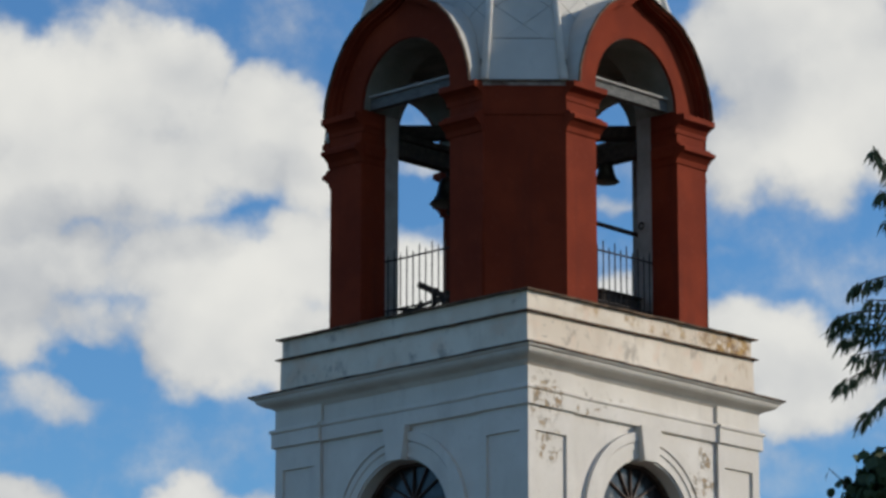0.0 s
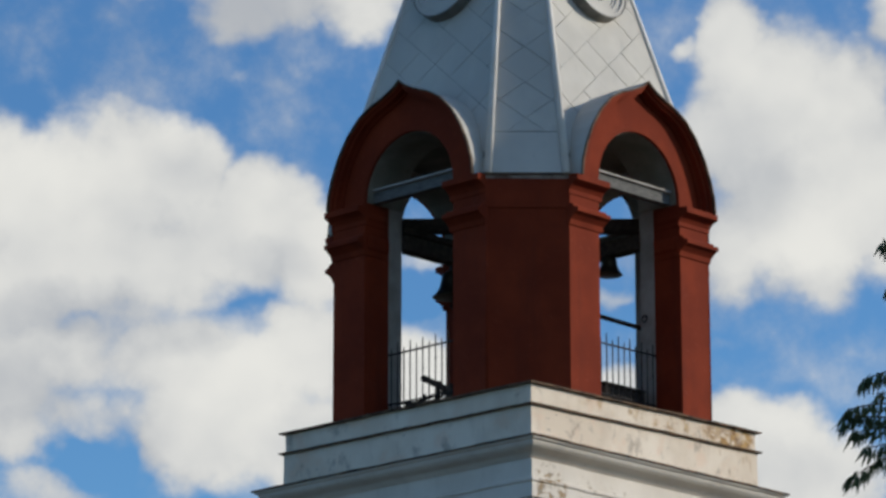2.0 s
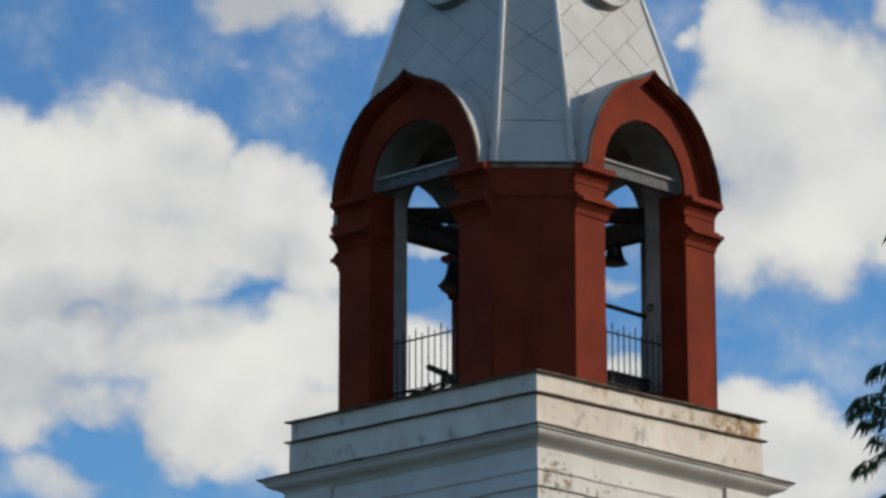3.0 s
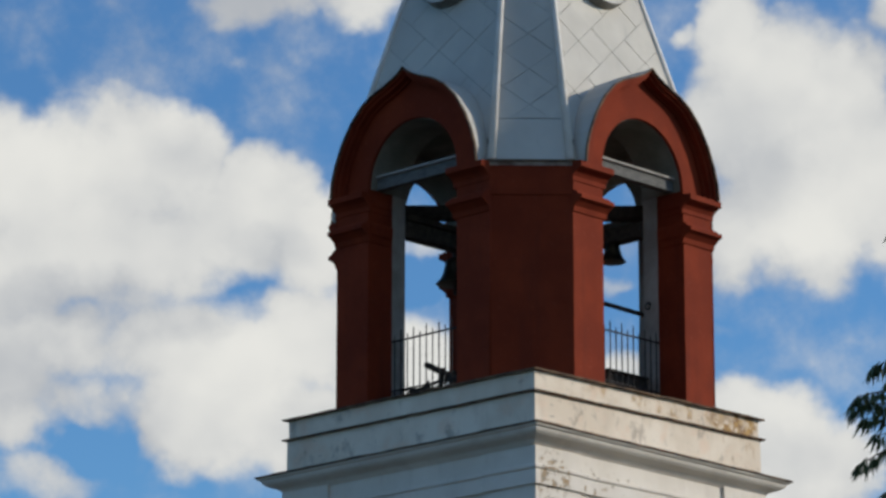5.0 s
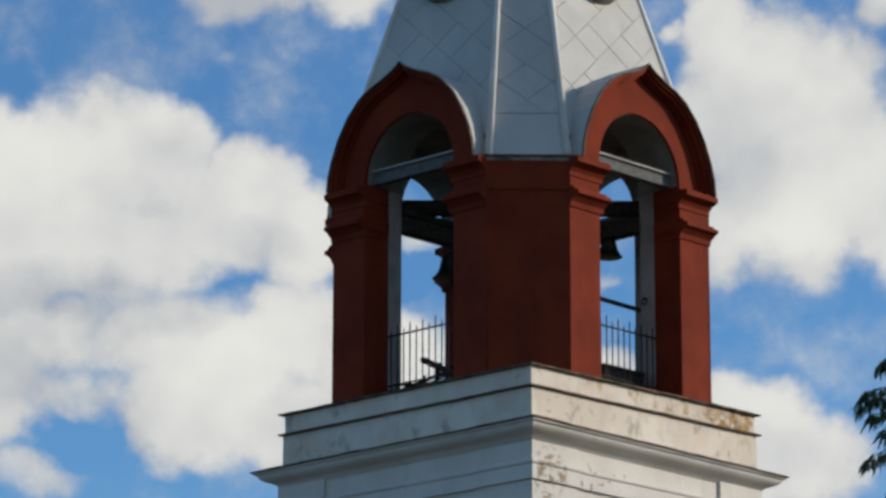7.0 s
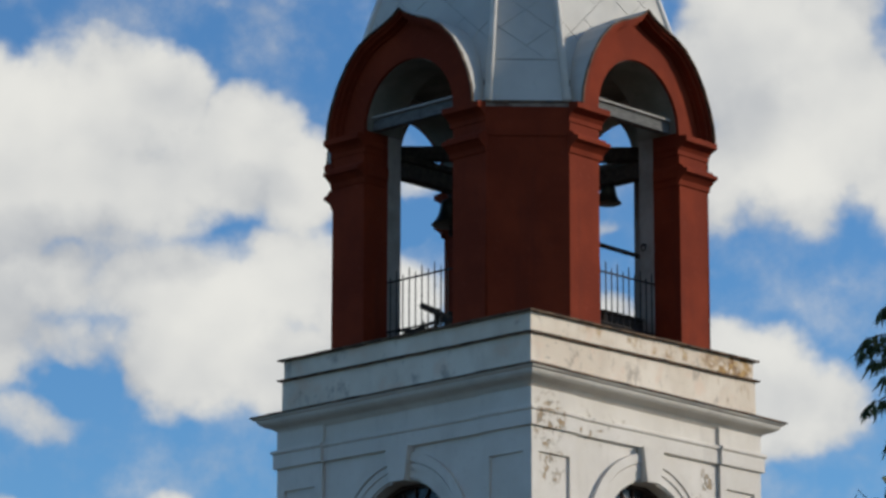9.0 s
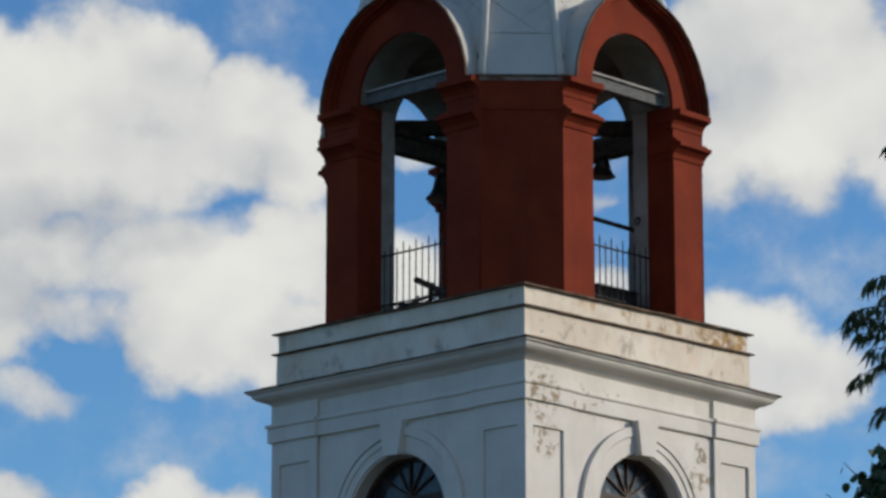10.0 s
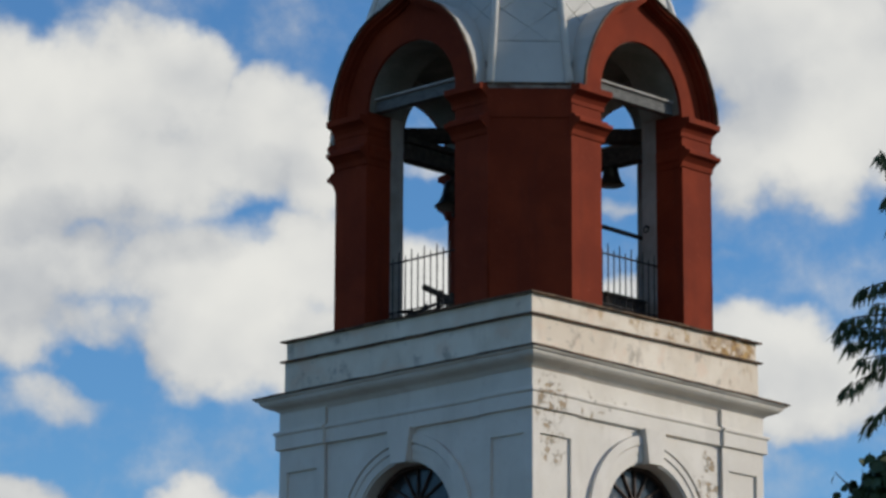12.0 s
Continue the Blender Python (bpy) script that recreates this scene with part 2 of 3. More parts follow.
def parapet_plaster():
    m = Mat("stained_parapet_plaster", 0.9)
    base = m.mix(m.rng(m.noise(1.3, 6), 0.35, 0.7), (0.66, 0.56, 0.445), (0.77, 0.68, 0.565))
    base = m.mix(m.rng(m.noise(2.2, 6, 0.65, (1, 1, 0.35)), 0.5, 0.75, 0, 0.45), base, (0.52, 0.43, 0.34))
    base = m.mix(m.rng(m.noise(1.9, 5, 0.6), 0.52, 0.66, 0, 0.35), base, (0.70, 0.47, 0.33))
    rust = m.math("MULTIPLY", m.rng(m.noise(3.8, 8, 0.72), 0.42, 0.54), m.rng(m.near((2.7, 2.05, Z0 - 0.12), (0.5, 0.95, 0.34)), 0.1, 0.5))
    rust2 = m.math("MULTIPLY", m.rng(m.noise(3.5, 8, 0.72), 0.48, 0.60), m.rng(m.near((2.7, 0.5, Z0 - 0.10), (0.5, 3.2, 0.26)), 0.1, 0.6))
    drip = m.math("MULTIPLY", m.rng(m.noise(3.0, 6, 0.65, (1, 1, 0.4)), 0.54, 0.62), m.rng(m.near((2.7, 2.1, Z0 - 0.55), (0.5, 0.8, 0.4)), 0.1, 0.6))
    rust = m.math("MAXIMUM", m.math("MAXIMUM", rust, m.math("MULTIPLY", rust2, 0.7)), m.math("MULTIPLY", drip, 0.6))
    c = m.mix(rust, base, m.mix(m.rng(m.noise(9, 5, 0.6), 0.4, 0.6), (0.46, 0.29, 0.12), (0.26, 0.15, 0.075)))
    c = m.mix(m.rng(m.noise(2.8, 8, 0.72, (1, 1, 0.6)), 0.55, 0.66, 0, 0.65), c, (0.31, 0.255, 0.205))
    chip = m.rng(m.noise(7.5, 7, 0.7, (1, 1, 1.5)), 0.655, 0.675, 0, 0.8)
    c = m.mix(chip, c, (0.17, 0.14, 0.12))
    h = m.math("ADD", m.math("MULTIPLY", m.noise(45, 4), 0.3), m.math("MULTIPLY", chip, -0.8))
    return m.colour(c).bump(h, 0.35, 0.012).m


def red_paint():
    m = Mat("red_painted_plaster", 0.85)
    c = m.mix(m.rng(m.noise(1.4, 5), 0.35, 0.7), (0.155, 0.022, 0.008), (0.21, 0.0315, 0.0108))
    c = m.mix(m.rng(m.noise(3.0, 5, 0.6, (1, 1, 0.15)), 0.52, 0.78, 0, 0.5), c, (0.095, 0.018, 0.010))
    c = m.mix(m.rng(m.noise(16, 5), 0.62, 0.70, 0, 0.45), c, (0.24, 0.055, 0.03))
    return m.colour(c).bump(m.noise(30, 5), 0.3, 0.012).m


def grey_sheet():
    m = Mat("grey_painted_sheet_metal", 0.65, 0.0)
    c = m.mix(m.rng(m.noise(0.9, 4), 0.35, 0.7), (0.46, 0.435, 0.385), (0.55, 0.52, 0.455))
    c = m.mix(m.rng(m.noise(5, 5, 0.6, (1, 1, 0.2)), 0.55, 0.8, 0, 0.35), c, (0.29, 0.285, 0.265))
    c = m.mix(m.math("MULTIPLY", m.random(), 0.35), c, (0.43, 0.405, 0.36))
    return m.colour(c).rough(m.rng(m.noise(3, 3), 0.3, 0.7, 0.58, 0.75)).bump(m.noise(2.2, 3), 0.15, 0.02).m


def plain(name, a, b, rough=0.8, metal=0.0, scale=6.0, bump=0.25, grain=40, stretch=None):
    m = Mat(name, rough, metal)
    c = m.mix(m.rng(m.noise(scale, 5, 0.6, stretch), 0.3, 0.7), a, b)
    return m.colour(c).bump(m.noise(grain, 4, 0.55, stretch), bump, 0.006).m


M_WHITE, M_PARAPET, M_RED, M_SHEET = white_plaster(), parapet_plaster(), red_paint(), grey_sheet()
M_FLASH = plain("weathered_dark_flashing", (0.045, 0.034, 0.028), (0.19, 0.12, 0.075), 0.8, 0.0, 5)
M_INNER = plain("grey_white_inner_plaster", (0.26, 0.24, 0.215), (0.37, 0.34, 0.31), 0.9, 0, 2.5)
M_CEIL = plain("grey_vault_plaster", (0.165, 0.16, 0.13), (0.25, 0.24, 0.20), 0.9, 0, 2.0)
M_BEAM = plain("pale_weathered_timber", (0.085, 0.084, 0.08), (0.16, 0.155, 0.145), 0.8, 0, 8, 0.3, 30, (1, 1, 6))
M_BOARD = plain("peeling_eave_paint", (0.07, 0.022, 0.012), (0.32, 0.25, 0.20), 0.85, 0, 3.5)
M_TIMBER = plain("dark_bell_timber", (0.035, 0.028, 0.022), (0.07, 0.055, 0.045), 0.85, 0, 9)
M_BROWN = plain("brown_window_wood", (0.035, 0.020, 0.014), (0.08, 0.045, 0.032), 0.7, 0, 7)
M_IRON = plain("black_wrought_iron", (0.02, 0.02, 0.022), (0.05, 0.042, 0.038), 0.6, 0.6, 20)
M_BRONZE = plain("dark_bell_bronze", (0.05, 0.045, 0.032), (0.09, 0.08, 0.055), 0.45, 0.85, 9, 0.15)
# Ribs paler than the shingles: the sun on them is put into the colour.
M_RIB = plain("sunlit_rib_sheet", (0.66, 0.63, 0.58), (0.78, 0.745, 0.70), 0.6, 0, 3, 0.15)
M_HOLE = plain("dark_hole_disc", (0.05, 0.048, 0.042), (0.085, 0.08, 0.07), 0.9)
M_SEAM = plain("dark_sheet_seam", (0.13, 0.125, 0.11), (0.26, 0.245, 0.22), 0.8, 0, 2.5)
M_DARK = plain("dark_inside", (0.02, 0.02, 0.02), (0.035, 0.033, 0.03), 0.9)
M_GROUND = plain("grass_ground", (0.06, 0.054, 0.040), (0.11, 0.095, 0.072), 0.95, 0, 0.6, 0.5, 14)
M_BARK = plain("grey_brown_bark", (0.06, 0.045, 0.035), (0.13, 0.10, 0.08), 0.95, 0, 12, 0.6, 25, (1, 1, 0.3))


def leaf_mat(name, a, b):
    m = Mat(name, 0.55)
    c = m.mix(m.island(), a, b)
    m.colour(m.mix(m.rng(m.noise(30, 3), 0.4, 0.7, 0, 0.3), c, (0.10, 0.11, 0.03)))
    return m.m


M_WILLOW = leaf_mat("willow_leaf", (0.03, 0.055, 0.022), (0.065, 0.095, 0.04))
M_ROUND = leaf_mat("broad_leaf", (0.022, 0.045, 0.016), (0.05, 0.085, 0.028))


def glass():
    m = Mat("dusty_window_glass", 0.08)
    m.colour(m.mix(m.rng(m.noise(6, 4), 0.4, 0.7), (0.015, 0.016, 0.018), (0.04, 0.042, 0.045)))
    m.b.inputs["Specular IOR Level"].default_value = 0.3
    return m.rough(m.rng(m.noise(9, 4), 0.3, 0.7, 0.06, 0.25)).m


M_GLASS = glass()

# ---------------- mesh helpers ----------------
from mathutils import geometry


def mesh_of(bm, name, smooth=False):
    bmesh.ops.recalc_face_normals(bm, faces=bm.faces)
    me = bpy.data.meshes.new(name)
    bm.to_mesh(me)
    bm.free()
    if smooth:
        for p in me.polygons:
            p.use_smooth = True
    return me


def part(name, bm, material, parent=None, label="", lift=0.0, smooth=False):
    if lift:
        bmesh.ops.translate(bm, verts=bm.verts, vec=(0, 0, lift))
    me = mesh_of(bm, name, smooth)
    me.materials.append(material)
    ob = new(name, me)
    if parent:
        ob.parent = parent
    return tagged(ob, label=label) if label else ob


def thing(name, label, category, at=(0, 0, 0), group="", kind=""):
    ob = new(name)
    ob.location = at
    return tagged(ob, label, category, group, kind)


def add_box(bm, x0, x1, y0, y1, z0, z1):
    vs = [bm.verts.new(c) for c in ((x0, y0, z0), (x1, y0, z0), (x1, y1, z0), (x0, y1, z0), (x0, y0, z1), (x1, y0, z1), (x1, y1, z1), (x0, y1, z1))]
    for f in ((0, 3, 2, 1), (4, 5, 6, 7), (0, 1, 5, 4), (1, 2, 6, 5), (2, 3, 7, 6), (3, 0, 4, 7)):
        bm.faces.new([vs[k] for k in f])
    return vs


def box(*a, bevel=0.0):
    bm = bmesh.new()
    add_box(bm, *a)
    if bevel:
        bmesh.ops.bevel(bm, geom=bm.edges[:], offset=bevel, segments=2, affect="EDGES")
    return bm


def prism(points, place, depth):
    """A polygon swept along a depth: place(u, v, d) gives the point; depth is the pair of depths."""
    bm = bmesh.new()
    a = [bm.verts.new(place(u, v, depth[0])) for u, v in points]
    b = [bm.verts.new(place(u, v, depth[1])) for u, v in points]
    n = len(points)
    if n == 4:
        bm.faces.new(a)
        bm.faces.new(b[::-1])
    else:
        for i, j, k in geometry.tessellate_polygon([[Vector((u, v, 0)) for u, v in points]]):
            bm.faces.new((a[i], a[j], a[k]))
            bm.faces.new((b[k], b[j], b[i]))
    for k in range(n):
        bm.faces.new((a[k], b[k], b[(k + 1) % n], a[(k + 1) % n]))
    return bm


def loft(profile, low=None, sag=(0, 0, 0, 0)):
    """Square courses stacked up: profile of (half size, height); with low, the one corner block from low outwards.
    sag: how far the four corners have settled or lifted."""
    bm, rings = bmesh.new(), []
    for h, z in profile:
        lo = -h if low is None else low
        rings.append([bm.verts.new(c) for c in ((lo, lo, z + sag[0]), (h, lo, z + sag[1]), (h, h, z + sag[2]), (lo, h, z + sag[3]))])
    for a, b in zip(rings, rings[1:]):
        for k in range(4):
            bm.faces.new((a[k], a[(k + 1) % 4], b[(k + 1) % 4], b[k]))
    bm.faces.new(rings[0][::-1])
    bm.faces.new(rings[-1])
    return bm


def dented(bm, amount, seed):
    """Cuts the long edges of a sheet and bends them a little, as old flashing is."""
    long_edges = [e for e in bm.edges if e.calc_length() > 1.0]
    bmesh.ops.subdivide_edges(bm, edges=long_edges, cuts=40)
    for v in bm.verts:
        p = v.co
        v.co.z += amount * (noise.noise(Vector((p.x * 1.7, p.y * 1.7, seed))) + 0.7 * noise.noise(Vector((p.x * 6, p.y * 6, seed + 5))))
        push = 1 + amount * 0.35 * noise.noise(Vector((p.x * 4, p.y * 4, seed + 9)))
        v.co.x *= push
        v.co.y *= push
    return bm


def sides(k):
    """Turns (across, out, up) of one side of the tower into the place; 0 faces -y, then round counterclockwise."""
    a = k * math.pi / 2
    c, s = math.cos(a), math.sin(a)

    def place(u, out, z):
        x, y = u, -out
        return Vector((x * c - y * s, x * s + y * c, z))
    return place


def tube(path, radius, seg=8):
    bm, rings = bmesh.new(), []
    for i, p in enumerate(path):
        p = Vector(p)
        d = (Vector(path[min(i + 1, len(path) - 1)]) - Vector(path[max(i - 1, 0)])).normalized()
        q = d.to_track_quat("Z", "Y")
        r = radius[i] if isinstance(radius, (list, tuple)) else radius
        rings.append([bm.verts.new(p + q @ Vector((r * math.cos(2 * math.pi * j / seg), r * math.sin(2 * math.pi * j / seg), 0))) for j in range(seg)])
    for a, b in zip(rings, rings[1:]):
        for j in range(seg):
            bm.faces.new((a[j], a[(j + 1) % seg], b[(j + 1) % seg], b[j]))
    bm.faces.new(rings[0][::-1])
    bm.faces.new(rings[-1])
    return bm


def lathe(profile, seg=24):
    bm, rings = bmesh.new(), []
    for r, z in profile:
        rings.append([bm.verts.new((r * math.cos(2 * math.pi * j / seg), r * math.sin(2 * math.pi * j / seg), z)) for j in range(seg)])
    for a, b in zip(rings, rings[1:]):
        for j in range(seg):
            bm.faces.new((a[j], a[(j + 1) % seg], b[(j + 1) % seg], b[j]))
    bm.faces.new(rings[0][::-1])
    bm.faces.new(rings[-1])
    return bm


def arc(r, zc, n=20, a0=0.0, a1=math.pi):
    return [(r * math.cos(a0 + (a1 - a0) * k / n), zc + r * math.sin(a0 + (a1 - a0) * k / n)) for k in range(n + 1)]


def cut(poly, nx, ny, d):
    """The part of a polygon with nx*x + ny*y <= d."""
    out = []
    for (x0, y0), (x1, y1) in zip(poly, poly[1:] + poly[:1]):
        a, b = nx * x0 + ny * y0 - d, nx * x1 + ny * y1 - d
        if a <= 0:
            out.append((x0, y0))
        if (a < 0) != (b < 0) and abs(a - b) > 1e-9:
            t = a / (a - b)
            out.append((x0 + t * (x1 - x0), y0 + t * (y1 - y0)))
    return out


# ---------------- ground ----------------
bm = bmesh.new()
bmesh.ops.create_grid(bm, x_segments=40, y_segments=40, size=2500)
ground = part("ground", bm, M_GROUND)
tagged(ground, "green and dry grass ground round the church", "ground", kind="structure")

# ---------------- the bell tower ----------------
tower = thing("bell_tower", "white church bell tower with red belfry and grey tented spire", "bell tower")


def tpart(name, bm, material, parent=None, label="", smooth=False):
    return part(name, bm, material, parent or tower, label, Z0, smooth)


A, B, IN, MID, HALF, SPRING = 2.60, 1.68, 1.75, 2.05, 0.98, 3.55
OGEE = [(0, 5.33), (0.07, 5.27), (0.18, 5.20), (0.40, 5.10), (0.65, 5.01), (0.90, 4.87), (1.15, 4.62), (1.36, 4.30), (1.50, 3.98), (1.58, 3.72), (1.61, 3.46)]


def ogee(shrink):
    """The gable's outline from its right foot over the tip to its left foot, drawn in by shrink."""
    k = 1 - shrink / 1.61
    right = [(x * k, 3.46 + (z - 3.46) * (1 - shrink / 1.87)) for x, z in reversed(OGEE)]
    return right + [(-x, z) for x, z in reversed(right[:-1])]


# lower storey
base = tpart("base_wall", loft([(2.9, -Z0), (2.9, -Z0 + 1.0), (2.68, -Z0 + 1.05), (2.68, -5.6)]), M_WHITE)
ARCH_R, ARCH_Z, FACE = 1.03, -3.33, 2.68
for k in range(4):
    pl = sides(k)
    outline = [(-1.75, -5.6), (-ARCH_R, -5.6)] + [(-u, z) for u, z in arc(ARCH_R, ARCH_Z)] + [(ARCH_R, -5.6), (1.75, -5.6), (1.75, -1.2), (-1.75, -1.2)]
    wall = tpart("storey_wall", prism(outline, lambda u, v, d: pl(u, d, v), (FACE, FACE - 0.55)), M_WHITE)
    for name, r0, r1, out in (("archivolt", 1.06, 1.20, 0.03), ("archivolt", 1.20, 1.30, 0.05), ("archivolt", 1.315, 1.46, 0.07)):
        ring = arc(r1, ARCH_Z, 28) + arc(r0, ARCH_Z, 28)[::-1]
        tpart(name, prism(ring, lambda u, v, d: pl(u, d, v), (FACE - 0.02, FACE + out)), M_WHITE)
    key = [(-0.24, -1.79), (0.24, -1.79), (0.22, -1.95), (0.16, -2.33), (-0.16, -2.33), (-0.22, -1.95)]
    bm = prism(key, lambda u, v, d: pl(u, d, v), (FACE - 0.3, FACE + 0.15))
    tpart("keystone", bm, M_WHITE)
    for s in (-1, 1):
        prof = [(0, -3.72), (0.05, -3.70), (0.05, -3.52), (0.09, -3.47), (0.09, -3.42), (0.14, -3.38), (0.14, -3.32), (0.0, -3.30)]
        bm = prism(prof, lambda o, z, u: pl(s * u, FACE - 0.02 + o, z), (0.95, 1.72))
        tpart("impost", bm, M_WHITE)
    # the fanlight in its deep reveal
    win = tpart("window", prism([(-u, z) for u, z in arc(ARCH_R + 0.02, ARCH_Z)] + [(ARCH_R, -5.5), (-ARCH_R, -5.5)], lambda u, v, d: pl(u, d, v), (2.33, 2.36)), M_GLASS)
    frame_ring = arc(ARCH_R + 0.02, ARCH_Z, 24) + arc(ARCH_R - 0.07, ARCH_Z, 24)[::-1]
    tpart("window_frame", prism(frame_ring, lambda u, v, d: pl(u, d, v), (2.36, 2.45)), M_BROWN, win)
    hub = Vector((0.0, -2.93))
    for j in range(1, 6):
        an = math.pi * j / 6
        d2 = Vector((math.cos(an), math.sin(an)))
        off = hub - Vector((0, ARCH_Z))
        bb = off.dot(d2)
        reach = -bb + math.sqrt(bb * bb - off.length_squared + (ARCH_R - 0.05) ** 2)
        n2 = Vector((-d2.y, d2.x)) * 0.013
        q = [hub + d2 * 0.06 + n2, hub + d2 * 0.06 - n2, hub + d2 * reach - n2, hub + d2 * reach + n2]
        tpart("glazing_bar", prism([tuple(c) for c in q], lambda u, v, d: pl(u, d, v), (2.36, 2.40)), M_BROWN, win)
    tpart("fan_hub", prism(arc(0.07, -2.93, 10), lambda u, v, d: pl(u, d, v), (2.36, 2.41)), M_BROWN, win)
    for z0, z1, out in ((-3.02, -2.93, 2.43), (-3.10, -3.02, 2.47), (-3.20, -3.10, 2.42), (-3.46, -3.24, 2.44)):
        tpart("transom", prism([(-ARCH_R, z0), (ARCH_R, z0), (ARCH_R, z1), (-ARCH_R, z1)], lambda u, v, d: pl(u, d, v), (2.36, out)), M_BROWN, win)
    for s in (-1, 0, 1):
        tpart("mullion", prism([(s * 0.68 - 0.05, -5.5), (s * 0.68 + 0.05, -5.5), (s * 0.68 + 0.05, -3.46), (s * 0.68 - 0.05, -3.46)], lambda u, v, d: pl(u, d, v), (2.36, 2.43)), M_BROWN, win)
# corner pilasters with sunk panels
for k in range(4):
    pl = sides(k)
    core = [(1.72, 1.72), (2.70, 1.72), (2.70, 2.70), (1.72, 2.70)]
    tpart("pilaster", prism(core, lambda u, v, d: pl(u, v, d), (-5.6, -1.79)), M_WHITE)
    for s in (-1, 1):
        for u0, u1, z0, z1 in ((1.72, 1.88, -5.6, -1.79), (2.57, 2.742, -5.6, -1.79), (1.88, 2.57, -2.17, -1.79)):
            tpart("panel_frame", prism([(s * u0, z0), (s * u1, z0), (s * u1, z1), (s * u0, z1)], lambda u, v, d: pl(u, d, v), (2.69, 2.74)), M_WHITE)
# entablature, broken forward over the pilasters
band = [(2.72, -1.80), (2.745, -1.79), (2.745, -1.57), (2.775, -1.55), (2.775, -1.51), (2.70, -1.48), (2.70, -1.20)]
tpart("frieze", loft(band), M_WHITE)
for k in range(4):
    pl = sides(k)
    bm = loft([(h + 0.048, z) for h, z in band], 1.70)
    bmesh.ops.rotate(bm, verts=bm.verts, cent=(0, 0, 0), matrix=Matrix.Rotation(k * math.pi / 2, 3, "Z"))
    tpart("frieze_block", bm, M_WHITE)
CORNICE_SAG, PARAPET_SAG = (0, 0.04, -0.015, 0), (0, 0, 0.05, 0.02)
tpart("cornice", loft([(2.69, -1.235), (2.735, -1.205), (2.765, -1.175), (2.80, -1.15), (2.86, -1.13), (2.92, -1.105), (2.96, -1.075), (2.982, -1.045), (2.99, -1.02), (3.03, -1.005), (3.045, -0.98), (2.7, -0.965)], sag=CORNICE_SAG), M_WHITE)
tpart("cornice_flashing", dented(loft([(3.02, -0.979), (3.07, -0.974), (3.07, -0.950), (2.69, -0.86)], sag=CORNICE_SAG), 0.010, 1), M_FLASH)
tpart("parapet_wall", loft([(2.70, -0.95), (2.695, -0.35)], sag=PARAPET_SAG), M_PARAPET)
tpart("parapet_flashing", dented(loft([(2.68, -0.366), (2.755, -0.362), (2.765, -0.340), (2.66, -0.305)], sag=PARAPET_SAG), 0.010, 2), M_FLASH)
tpart("parapet_upper", loft([(2.675, -0.34), (2.68, -0.02)], sag=PARAPET_SAG), M_PARAPET)
tpart("terrace_roof", dented(loft([(2.66, -0.032), (2.755, -0.028), (2.76, 0.000), (2.3, 0.05)], sag=PARAPET_SAG), 0.010, 3), M_FLASH)

